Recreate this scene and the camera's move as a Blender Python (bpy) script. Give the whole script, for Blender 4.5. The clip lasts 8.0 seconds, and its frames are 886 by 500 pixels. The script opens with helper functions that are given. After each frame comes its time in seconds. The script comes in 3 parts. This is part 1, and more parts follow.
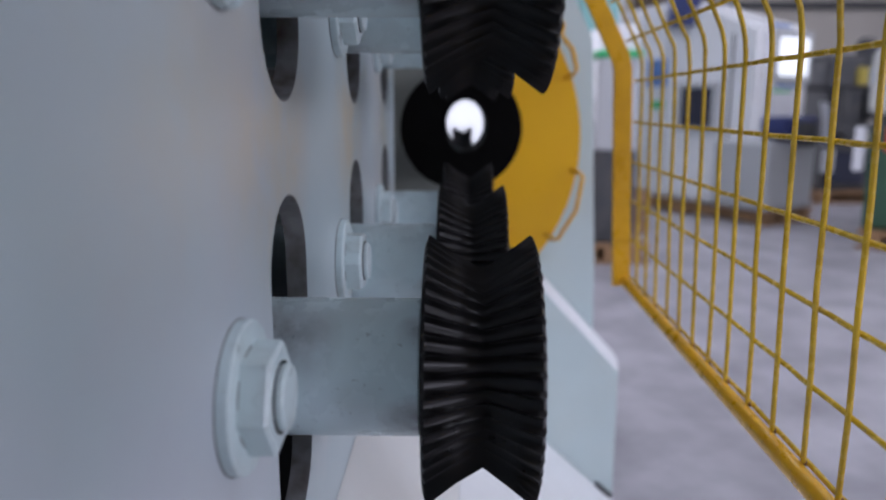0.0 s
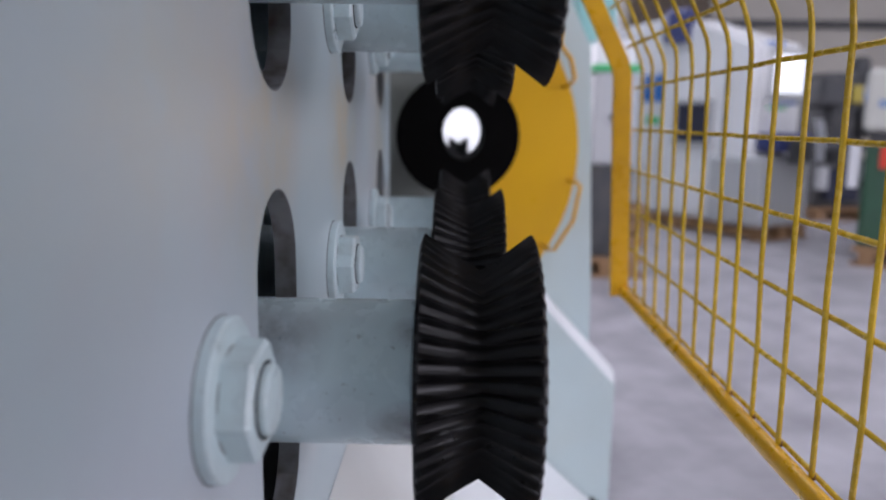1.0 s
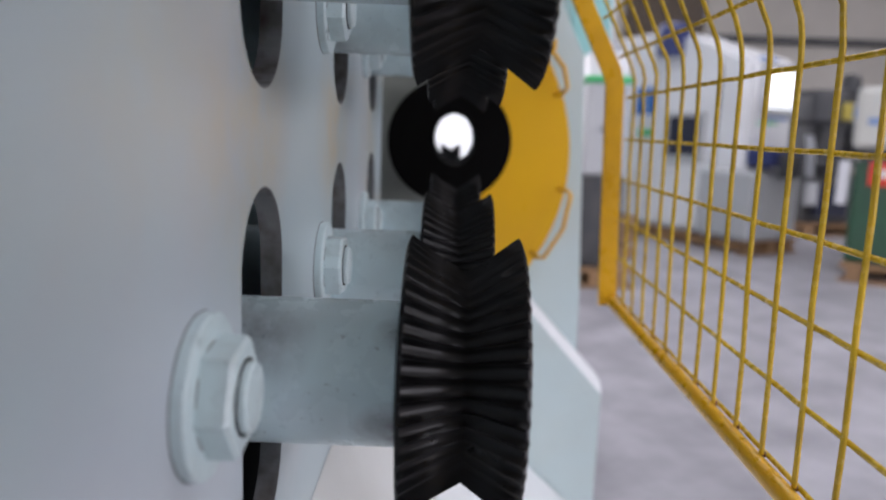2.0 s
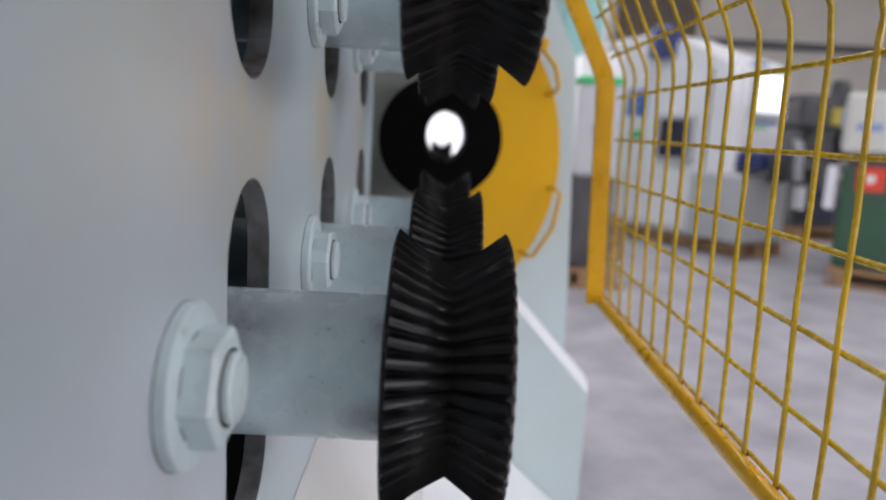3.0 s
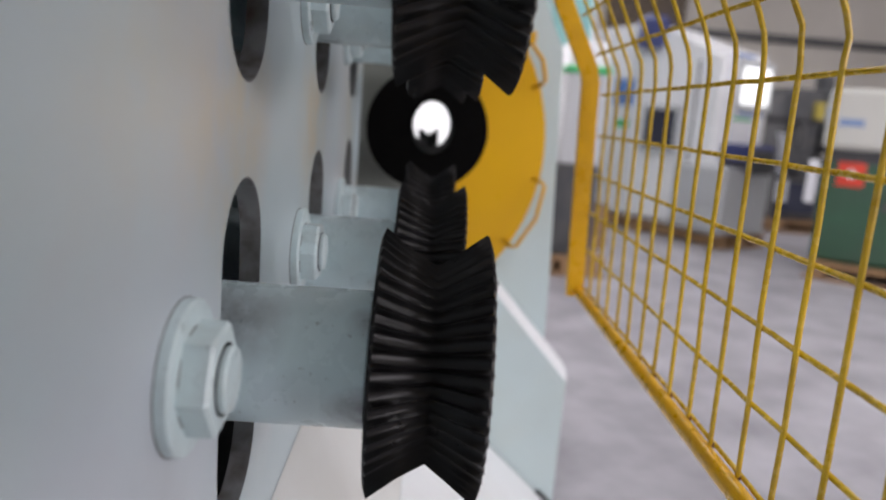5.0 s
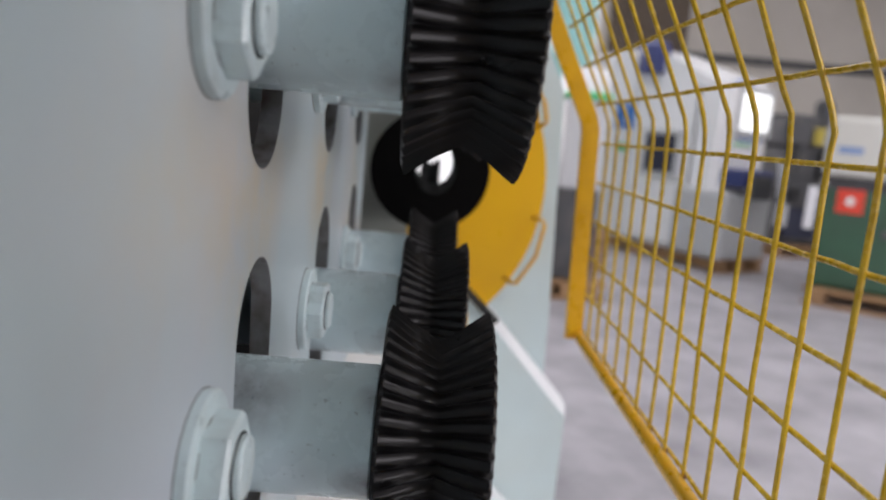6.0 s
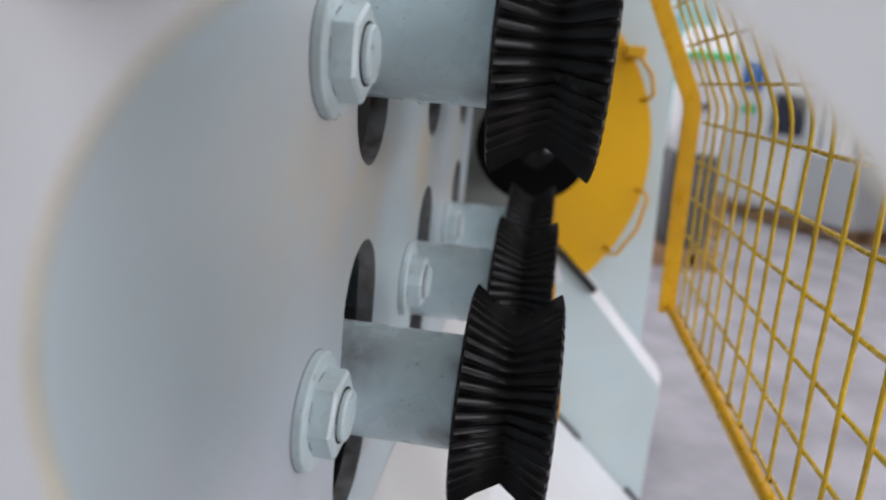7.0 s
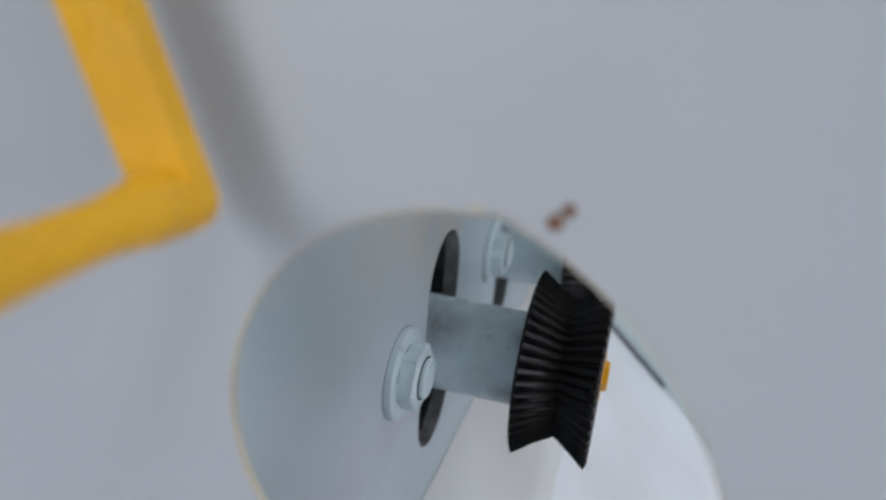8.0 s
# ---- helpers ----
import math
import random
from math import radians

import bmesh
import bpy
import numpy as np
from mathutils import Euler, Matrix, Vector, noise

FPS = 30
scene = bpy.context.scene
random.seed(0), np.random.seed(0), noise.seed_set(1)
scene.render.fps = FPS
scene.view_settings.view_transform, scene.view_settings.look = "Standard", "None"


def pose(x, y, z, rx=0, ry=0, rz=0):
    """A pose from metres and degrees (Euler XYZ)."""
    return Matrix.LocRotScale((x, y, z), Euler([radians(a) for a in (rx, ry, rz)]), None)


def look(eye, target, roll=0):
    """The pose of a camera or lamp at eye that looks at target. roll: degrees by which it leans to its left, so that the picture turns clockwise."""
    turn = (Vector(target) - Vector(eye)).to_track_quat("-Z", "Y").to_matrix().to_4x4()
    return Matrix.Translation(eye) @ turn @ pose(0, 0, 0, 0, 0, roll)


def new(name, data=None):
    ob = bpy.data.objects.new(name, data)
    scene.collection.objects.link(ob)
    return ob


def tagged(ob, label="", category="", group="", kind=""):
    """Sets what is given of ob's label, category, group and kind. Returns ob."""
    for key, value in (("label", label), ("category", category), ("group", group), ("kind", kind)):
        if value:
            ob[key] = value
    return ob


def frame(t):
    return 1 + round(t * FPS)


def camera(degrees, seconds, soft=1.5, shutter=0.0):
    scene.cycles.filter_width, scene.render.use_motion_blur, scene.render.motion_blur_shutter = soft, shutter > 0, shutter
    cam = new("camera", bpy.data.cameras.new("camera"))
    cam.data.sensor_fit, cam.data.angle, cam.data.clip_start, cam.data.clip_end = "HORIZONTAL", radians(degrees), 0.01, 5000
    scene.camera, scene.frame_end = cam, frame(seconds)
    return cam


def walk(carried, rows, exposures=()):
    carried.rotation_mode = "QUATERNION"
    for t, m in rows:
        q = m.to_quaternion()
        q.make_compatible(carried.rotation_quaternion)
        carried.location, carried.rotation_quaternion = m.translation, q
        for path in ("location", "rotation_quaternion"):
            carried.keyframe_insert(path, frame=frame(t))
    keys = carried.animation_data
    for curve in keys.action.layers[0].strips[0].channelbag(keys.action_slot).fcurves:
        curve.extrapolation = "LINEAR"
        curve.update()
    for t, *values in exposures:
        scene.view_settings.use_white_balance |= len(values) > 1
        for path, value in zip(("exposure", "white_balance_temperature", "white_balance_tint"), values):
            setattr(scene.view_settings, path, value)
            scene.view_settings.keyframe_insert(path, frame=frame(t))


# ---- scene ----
cam = camera(62.0, 8.0, soft=1.8, shutter=0.4)
cam.data.dof.use_dof, cam.data.dof.focus_distance, cam.data.dof.aperture_fstop = True, 0.45, 5.2
PATH = [
    (0, (-0.008, 0.001, 1.003), (-0.048, 1.964, 0.62), 0.1),
    (0.5, (-0.009, 0.019, 0.992), (-0.045, 1.975, 0.576), 0.5),
    (1, (-0.009, 0.018, 0.992), (-0.035, 1.987, 0.645), 0.8),
    (1.5, (-0.007, 0.017, 0.993), (-0.021, 1.991, 0.669), 1.1),
    (2, (-0.007, 0.019, 0.989), (-0.008, 1.992, 0.662), 2.2),
    (3.5, (-0.005, 0.018, 0.987), (0.025, 1.99, 0.652), 3.3),
    (4, (-0.005, 0.019, 0.985), (0.036, 1.985, 0.623), 3.4),
    (4.2, (-0.006, 0.019, 0.983), (0.036, 1.982, 0.607), 4.0),
    (5.3, (-0.007, -0.006, 1.011), (0.074, 1.96, 0.649), 4.6),
    (5.5, (-0.008, -0.008, 1.02), (0.1, 1.959, 0.679), 3.9),
    (6, (-0.012, -0.011, 1.036), (0.055, 1.961, 0.712), 5.3),
    (6.5, (-0.005, -0.019, 1.046), (-0.087, 1.945, 0.673), 5.1),
    (7, (0.005, -0.066, 1.066), (-0.217, 1.868, 0.604), 5.5),
    (7.2, (0.009, -0.08, 1.082), (-0.251, 1.837, 0.576), 3.7),
    (7.5, (0.019, -0.099, 1.1005), (-0.281, 1.809, 0.578), 5.1),
    (8, (0.038, -0.139, 1.1375), (-0.445, 1.681, 0.4635), 5.1),
]
EXPOSURES = [(0, -0.36, 5880, 15), (1.0, -0.18, 6080, 15), (2.0, -0.08, 6300, 12), (3.5, -0.04, 6480, 11), (5.5, -0.06, 6680, 11), (6.5, 0.06, 6570, 10), (7.0, 0.0, 6450, 10), (7.5, -0.15, 6180, 7), (8.0, -0.35, 6030, 6)]
walk(cam, [(t, look(eye, target, roll)) for t, eye, target, roll in PATH], EXPOSURES)

# ---- light: a factory hall under assumed roof lights, with added lamps for daylight ----
world = bpy.data.worlds.new("hall_air")
scene.world = world
world.use_nodes = True
world.node_tree.nodes["Background"].inputs[0].default_value = (0.9, 0.95, 1.0, 1)
world.node_tree.nodes["Background"].inputs[1].default_value = 0.05


def area_lamp(name, m, sx, sy, watts, colour):
    lamp = bpy.data.lights.new(name, "AREA")
    lamp.shape, lamp.size, lamp.size_y, lamp.energy, lamp.color = "RECTANGLE", sx, sy, watts, colour
    ob = new(name, lamp)
    ob.matrix_world = m
    return ob


DAY = (1.0, 0.97, 1.05)
for lx in (-3.0, 1.5, 6.0):
    for ly in (-4.0, 1.5, 7.0):
        area_lamp("roof_light_lamp", pose(lx, ly, 5.35), 1.2, 4.0, 62, DAY)
# unseen lamp added on the right to brighten the rollers and side plate
area_lamp("window_lamp", look((11.6, -3.2, 2.6), (0, 0.8, 1.0)), 9.0, 3.2, 800, DAY)
# unseen lamp added at the left rear, placed for the crank's shadow
area_lamp("window_lamp", look((-3.3, -8.4, 3.0), (0, 0, 1.1)), 3.6, 2.6, 320, DAY)
area_lamp("window_lamp", look((-0.2, 12.7, 1.7), (-0.2, 0, 1.4)), 3.0, 2.2, 60, DAY)


# ---- materials ----
def material(name, colour, rough=0.5, metal=0.0, spread=0.12, size=40.0, bump=0.15, grime=None, grime_size=9.0, grime_amount=0.5, fleck=0.0, random_tone=0.0, gloss=0.5, patches=(), rough_spread=0.12):
    """A surface with a fine grain, a broad mottling, and patches of their own colour, dirty or lighter."""
    mat = bpy.data.materials.new(name)
    mat.use_nodes = True
    nt = mat.node_tree
    n, l = nt.nodes, nt.links
    bsdf = n["Principled BSDF"]
    bsdf.inputs["Metallic"].default_value = metal
    co = n.new("ShaderNodeTexCoord").outputs["Object"]

    def noise_node(scale, detail=4.0, roughness=0.6):
        t = n.new("ShaderNodeTexNoise")
        t.inputs["Scale"].default_value, t.inputs["Detail"].default_value, t.inputs["Roughness"].default_value = scale, detail, roughness
        l.new(co, t.inputs["Vector"])
        return t.outputs["Fac"]

    def ramp(fac, lo, hi, a, b):
        r = n.new("ShaderNodeMapRange")
        for key, v in zip((1, 2, 3, 4), (lo, hi, a, b)):
            r.inputs[key].default_value = v
        l.new(fac, r.inputs[0])
        return r.outputs[0]

    def mix(fac, a, b, kind="MIX"):
        m = n.new("ShaderNodeMix")
        m.data_type, m.blend_type = "RGBA", kind
        for value, slot in ((fac, 0), (a, 6), (b, 7)):
            if isinstance(value, (int, float)):
                m.inputs[slot].default_value = value
            elif isinstance(value, tuple):
                m.inputs[slot].default_value = (*value, 1)
            else:
                l.new(value, m.inputs[slot])
        return m.outputs[2]

    dark = tuple(c * (1 - spread) for c in colour)
    pale = tuple(min(1.0, c * (1 + spread)) for c in colour)
    base = mix(ramp(noise_node(size * 0.16, 3), 0.3, 0.7, 0, 1), dark, pale)
    base = mix(ramp(noise_node(size * 3, 6), 0.35, 0.75, 0, 0.5 * spread), base, tuple(c * 0.55 for c in colour))
    if grime:
        base = mix(ramp(noise_node(grime_size, 2.5, 0.5), 0.45, 0.80, 0, grime_amount), base, grime)
    for place, radius, tone, amount in patches:
        away = n.new("ShaderNodeVectorMath")
        away.operation = "DISTANCE"
        l.new(co, away.inputs[0])
        away.inputs[1].default_value = place
        wob = n.new("ShaderNodeMath")
        wob.operation = "MULTIPLY"
        l.new(ramp(away.outputs["Value"], radius * 0.15, radius, 1, 0), wob.inputs[0])
        l.new(ramp(noise_node(26, 4), 0.3, 0.75, 0.1, 1.4 * amount), wob.inputs[1])
        base = mix(wob.outputs[0], base, tone)
    if fleck:
        base = mix(ramp(noise_node(size * 8, 2), 0.68, 0.74, 0, fleck), base, tuple(c * 0.2 for c in colour))
    if random_tone:
        info = n.new("ShaderNodeObjectInfo").outputs["Random"]
        base = mix(ramp(info, 0, 1, 0, random_tone), base, tuple(c * 0.6 for c in colour))
    bsdf.inputs["Specular IOR Level"].default_value = gloss
    l.new(base, bsdf.inputs["Base Color"])
    l.new(ramp(noise_node(size * 1.3, 5), 0.3, 0.7, max(0.03, rough - rough_spread), min(1, rough + rough_spread)), bsdf.inputs["Roughness"])
    if bump:
        b = n.new("ShaderNodeBump")
        b.inputs["Strength"].default_value, b.inputs["Distance"].default_value = bump, 0.0006 * 40 / size
        l.new(noise_node(size * 2, 6), b.inputs["Height"])
        l.new(b.outputs[0], bsdf.inputs["Normal"])
    return mat


def glow(name, colour, strength):
    mat = bpy.data.materials.new(name)
    mat.use_nodes = True
    bsdf = mat.node_tree.nodes["Principled BSDF"]
    bsdf.inputs["Base Color"].default_value = (0.8, 0.8, 0.8, 1)
    bsdf.inputs["Emission Color"].default_value = (*colour, 1)
    bsdf.inputs["Emission Strength"].default_value = strength
    return mat


PAINT = material("pale_green_paint", (0.575, 0.685, 0.69), 0.38, spread=0.05, size=22, bump=0.12, grime=(0.56, 0.53, 0.42), grime_size=6, grime_amount=0.25)
TAN = (0.60, 0.54, 0.40)
GREYISH = (0.42, 0.45, 0.46)
SCUFF = (0.17, 0.155, 0.18)
PLATE = material("side_plate_paint", (0.49, 0.585, 0.61), 0.35, spread=0.035, size=12, bump=0.02, rough_spread=0.03, grime=(0.53, 0.545, 0.60), grime_size=5.0, grime_amount=0.75, patches=[((-0.1, 0.37, 0.985), 0.095, TAN, 0.8), ((-0.1, 0.63, 0.985), 0.09, TAN, 0.75), ((-0.1, 0.30, 1.04), 0.10, TAN, 0.2), ((-0.1, 0.27, 0.845), 0.05, GREYISH, 0.4), ((-0.1, 0.53, 0.85), 0.06, GREYISH, 0.4), ((-0.1, 0.90, 0.98), 0.12, TAN, 0.5), ((-0.1, 0.24, 1.00), 0.10, TAN, 0.35), ((-0.1, 0.22, 0.90), 0.11, (0.47, 0.49, 0.56), 0.4), ((-0.1, 0.47, 0.80), 0.06, (0.62, 0.64, 0.66), 0.7)])
# dark scuffs; the last, pale patch paints bounced light on the sleeve's lower front
SLEEVE = material("sleeve_paint", (0.65, 0.80, 0.835), 0.28, spread=0.06, size=30, bump=0.12, grime=(0.40, 0.42, 0.44), grime_size=14, grime_amount=0.5, fleck=0.35, patches=[((-0.029, 0.366, 0.892), 0.014, SCUFF, 1.2), ((-0.031, 0.357, 0.836), 0.022, SCUFF, 1.3), ((-0.100, 0.366, 0.884), 0.034, SCUFF, 0.9), ((-0.029, 0.630, 0.84), 0.022, SCUFF, 1.0), ((-0.029, 0.366, 1.05), 0.020, SCUFF, 0.9), ((-0.075, 0.357, 0.845), 0.030, (0.72, 0.84, 0.90), 0.8)])
BOLT_PAINT = material("bolt_paint", (0.565, 0.675, 0.69), 0.35, spread=0.08, size=60, bump=0.3, grime=(0.30, 0.33, 0.32), grime_size=45, grime_amount=0.5, fleck=0.5)
WHITE = material("white_panel_paint", (0.43, 0.455, 0.46), 0.42, spread=0.04, size=16, bump=0.08, grime=(0.55, 0.55, 0.52), grime_size=4, grime_amount=0.3)
# white chute paint toned down: the shade under the rollers is in the colour
SHADED_WHITE = material("shaded_apron_paint", (0.68, 0.69, 0.67), 0.5, spread=0.05, size=12, bump=0.05, grime=(0.44, 0.42, 0.37), grime_size=5, grime_amount=0.4)
# the pale green paint again, with shade mixed into its colour
SHADED_GREEN = material("shaded_green_paint", (0.28, 0.30, 0.27), 0.6, spread=0.25, size=18, bump=0.1)
TRAY = material("chute_paint", (0.77, 0.79, 0.80), 0.36, spread=0.03, size=14, bump=0.02, rough_spread=0.04, grime=(0.56, 0.54, 0.49), grime_size=4, grime_amount=0.3)
CUT = material("cut_steel", (0.13, 0.13, 0.135), 0.55, metal=0.3, spread=0.35, size=90, bump=0.5, grime=(0.05, 0.045, 0.04), grime_size=60, grime_amount=0.8)
SAWN = material("flame_cut_edge", (0.26, 0.26, 0.265), 0.6, spread=0.3, size=70, bump=0.6, grime=(0.085, 0.055, 0.045), grime_size=60, grime_amount=0.95)
BLACK = material("black_oxide_steel", (0.0055, 0.005, 0.0052), 0.30, gloss=0.22, spread=0.10, size=60, bump=0.0, rough_spread=0.03)
MATT = material("matt_black_steel", (0.0035, 0.0033, 0.0033), 0.85, gloss=0.06, spread=0.2, size=120)
RUBBER_AND_HOLLOW = material("black_rubber_and_hollow", (0.015, 0.015, 0.016), 0.65, spread=0.2, size=120)
YELLOW = material("safety_yellow_paint", (0.74, 0.40, 0.008), 0.33, spread=0.08, size=60, bump=0.2, grime=(0.50, 0.24, 0.01), grime_size=30, grime_amount=0.4)
COVER = material("cover_yellow_paint", (0.86, 0.475, 0.004), 0.38, spread=0.03, size=14, bump=0.04, grime=(0.66, 0.35, 0.008), grime_size=5, grime_amount=0.35)
WIRE = material("wire_yellow_paint", (0.65, 0.43, 0.025), 0.25, spread=0.15, size=90, bump=0.4, grime=(0.25, 0.15, 0.02), grime_size=40, grime_amount=0.5, random_tone=0.15)
RIM = material("beige_filler_edge", (0.50, 0.46, 0.33), 0.6, spread=0.2, size=120, bump=0.5)
RUST = material("rusty_brown", (0.19, 0.10, 0.05), 0.8, spread=0.4, size=300, bump=0.8)
CONCRETE = material("polished_concrete", (0.41, 0.40, 0.425), 0.5, spread=0.22, size=22, bump=0.2, grime=(0.21, 0.20, 0.215), grime_size=2.6, grime_amount=0.8, fleck=0.2)
WALL = material("hall_wall", (0.55, 0.52, 0.47), 0.8, spread=0.08, size=6, bump=0.2)
ROOF = material("hall_roof", (0.33, 0.32, 0.31), 0.8, spread=0.1, size=5)
CASING = material("machine_casing", (0.86, 0.86, 0.87), 0.35, spread=0.04, size=8, grime=(0.6, 0.59, 0.56), grime_size=3, grime_amount=0.3)
CASING_GREY = material("machine_casing_grey", (0.50, 0.51, 0.52), 0.4, spread=0.06, size=8)
DARK = material("dark_machine_steel", (0.06, 0.062, 0.068), 0.5, spread=0.3, size=14, grime=(0.14, 0.13, 0.12), grime_size=6, grime_amount=0.6)
GREEN = material("machine_green_paint", (0.034, 0.098, 0.056), 0.4, spread=0.15, size=12, grime=(0.04, 0.07, 0.05), grime_size=5, grime_amount=0.6)
TEAL = material("teal_paint", (0.28, 0.55, 0.53), 0.45, spread=0.08, size=10)
BLUE = material("blue_plastic", (0.02, 0.16, 0.50), 0.4, spread=0.1, size=20)
NAVY = material("navy_plastic", (0.035, 0.045, 0.15), 0.4, spread=0.1, size=20)
RED = material("red_sign_paint", (0.72, 0.06, 0.03), 0.45, spread=0.08, size=30)
SIGNWHITE = material("sign_white", (0.8, 0.78, 0.76), 0.5, spread=0.05, size=30)
LIME = material("bright_green_plastic", (0.04, 0.50, 0.16), 0.4, spread=0.1, size=30)
WOOD = material("pallet_wood", (0.34, 0.20, 0.10), 0.7, spread=0.25, size=30, bump=0.5, grime=(0.18, 0.11, 0.06), grime_size=12, grime_amount=0.6)
SCREEN = material("dark_screen", (0.03, 0.035, 0.06), 0.15, spread=0.2, size=10, bump=0)
CLOTH = material("white_paper", (0.78, 0.79, 0.82), 0.8, spread=0.05, size=20)
SKYPANE = glow("daylight_pane", (0.95, 0.96, 1.0), 0.82)
ROOFPANE = glow("unseen_roof_pane", (0.92, 0.96, 1.0), 1.5)


# ---- builders ----
def part(name, bm, mat, parent=None, label="", smooth=False, sharp=38):
    """Links a bmesh as one mesh object under a thing or a part."""
    bmesh.ops.recalc_face_normals(bm, faces=bm.faces)
    me = bpy.data.meshes.new(name)
    bm.to_mesh(me)
    bm.free()
    if smooth:
        for f in me.polygons:
            f.use_smooth = True
        me.set_sharp_from_angle(angle=radians(sharp))
    me.materials.append(mat)
    ob = new(name, me)
    ob.parent = parent
    if label:
        ob["label"] = label
    return ob


def thing(name, label, category, at=(0, 0, 0), turn=0.0, group=""):
    ob = new(name)
    ob.empty_display_size = 0.05
    ob.matrix_world = pose(*at, 0, 0, turn)
    return tagged(ob, label, category, group)


def box(x0, x1, y0, y1, z0, z1, bevel=0.0, segments=2):
    bm = bmesh.new()
    bmesh.ops.create_cube(bm, size=1)
    for v in bm.verts:
        v.co = Vector(((x0 + x1) / 2 + v.co.x * (x1 - x0), (y0 + y1) / 2 + v.co.y * (y1 - y0), (z0 + z1) / 2 + v.co.z * (z1 - z0)))
    if bevel:
        bmesh.ops.bevel(bm, geom=bm.edges[:], offset=bevel, segments=segments, affect="EDGES", profile=0.5)
    return bm


def lathe(profile, origin=(0, 0, 0), axis="x", steps=48, closed=False):
    """Turns (along, radius) pairs round an axis through origin."""
    bm = bmesh.new()
    o = Vector(origin)
    rings = []
    for along, radius in profile:
        ring = []
        for k in range(steps):
            a = 2 * math.pi * k / steps
            c, s = radius * math.cos(a), radius * math.sin(a)
            ring.append(bm.verts.new(o + Vector({"x": (along, c, s), "y": (c, along, s), "z": (c, s, along)}[axis])))
        rings.append(ring)
    pairs = list(zip(rings, rings[1:])) + ([(rings[-1], rings[0])] if closed else [])
    for a, b in pairs:
        for k in range(steps):
            bm.faces.new((a[k], a[(k + 1) % steps], b[(k + 1) % steps], b[k]))
    if not closed:
        for ring in (rings[0], rings[-1]):
            bm.faces.new(ring)
    return bm


def slab(outer, holes, lo, hi, axis):
    """A plate cut to an outline with holes, in the plane across an axis, from lo to hi along it."""
    bm = bmesh.new()

    def put(u, v, w):
        return Vector({"x": (w, u, v), "y": (u, w, v), "z": (u, v, w)}[axis])

    loops = []
    edges = []
    for line in (outer, *holes):
        verts = [bm.verts.new(put(u, v, lo)) for u, v in line]
        loops.append(verts)
        edges += [bm.edges.new((a, b)) for a, b in zip(verts, verts[1:] + verts[:1])]
    bmesh.ops.triangle_fill(bm, use_beauty=True, use_dissolve=False, edges=edges)
    faces = bm.faces[:]
    made = bmesh.ops.duplicate(bm, geom=bm.verts[:] + bm.edges[:] + faces)
    twin = made["vert_map"]
    shift = put(0, 0, hi) - put(0, 0, lo)
    for v in [g for g in made["geom"] if isinstance(g, bmesh.types.BMVert)]:
        v.co += shift
    for verts in loops:
        for a, b in zip(verts, verts[1:] + verts[:1]):
            bm.faces.new((a, b, twin[b], twin[a]))
    return bm


def circle(u, v, r, steps=64):
    return [(u + r * math.cos(2 * math.pi * k / steps), v + r * math.sin(2 * math.pi * k / steps)) for k in range(steps)]


def oblong(u, v0, v1, r, steps=20):
    """A slot with round ends, upright."""
    top = [(u + r * math.cos(math.pi * k / steps), v1 - r + r * math.sin(math.pi * k / steps)) for k in range(steps + 1)]
    low = [(u - r * math.cos(math.pi * k / steps), v0 + r - r * math.sin(math.pi * k / steps)) for k in range(steps + 1)]
    return top + low


def rod(points, radius, sides=8):
    """A round bar along a line of points."""
    bm = bmesh.new()
    pts = [Vector(p) for p in points]
    rings = []
    up = None
    for k, p in enumerate(pts):
        way = (pts[min(k + 1, len(pts) - 1)] - pts[max(k - 1, 0)]).normalized()
        side = way.cross(Vector((0.31, 0.17, 0.93)) if up is None else up).normalized()
        up = side.cross(way).normalized()
        rings.append([bm.verts.new(p + radius * (math.cos(2 * math.pi * j / sides) * side + math.sin(2 * math.pi * j / sides) * up)) for j in range(sides)])
    for a, b in zip(rings, rings[1:]):
        for j in range(sides):
            bm.faces.new((a[j], a[(j + 1) % sides], b[(j + 1) % sides], b[j]))
    bm.faces.new(rings[0])
    bm.faces.new(rings[-1])
    return bm


def strip(points, width, thick, across):
    """A flat bar along points, its width lying along the vector across."""
    bm = bmesh.new()
    pts = [Vector(p) for p in points]
    wide = Vector(across).normalized()
    rings = []
    for k, p in enumerate(pts):
        way = (pts[min(k + 1, len(pts) - 1)] - pts[max(k - 1, 0)]).normalized()
        deep = way.cross(wide).normalized()
        rings.append([bm.verts.new(p + wide * a * width / 2 + deep * b * thick / 2) for a, b in ((-1, -1), (1, -1), (1, 1), (-1, 1))])
    for a, b in zip(rings, rings[1:]):
        for j in range(4):
            bm.faces.new((a[j], a[(j + 1) % 4], b[(j + 1) % 4], b[j]))
    bm.faces.new(rings[0])
    bm.faces.new(rings[-1])
    bmesh.ops.bevel(bm, geom=[e for e in bm.edges if e.calc_face_angle(0) > 1.2], offset=min(width, thick) * 0.18, segments=2, affect="EDGES")
    return bm


# ---- the hall ----
def structure(name, bm, mat, label):
    return tagged(part(name, bm, mat), label, name.split("_")[0], kind="structure")


structure("floor", box(-9, 12, -9, 13, -0.3, 0.0), CONCRETE, "grey polished concrete factory floor with stains")
structure("wall_north", box(-9, 12, 13, 13.3, 0, 5.5), WALL, "beige-grey plastered hall wall with a dark rail")
structure("wall_south", box(-9, 12, -9.3, -9, 0, 5.5), WALL, "beige-grey plastered hall wall")
structure("wall_east", box(12, 12.3, -9.3, 13.3, 0, 5.5), WALL, "beige-grey plastered hall wall")
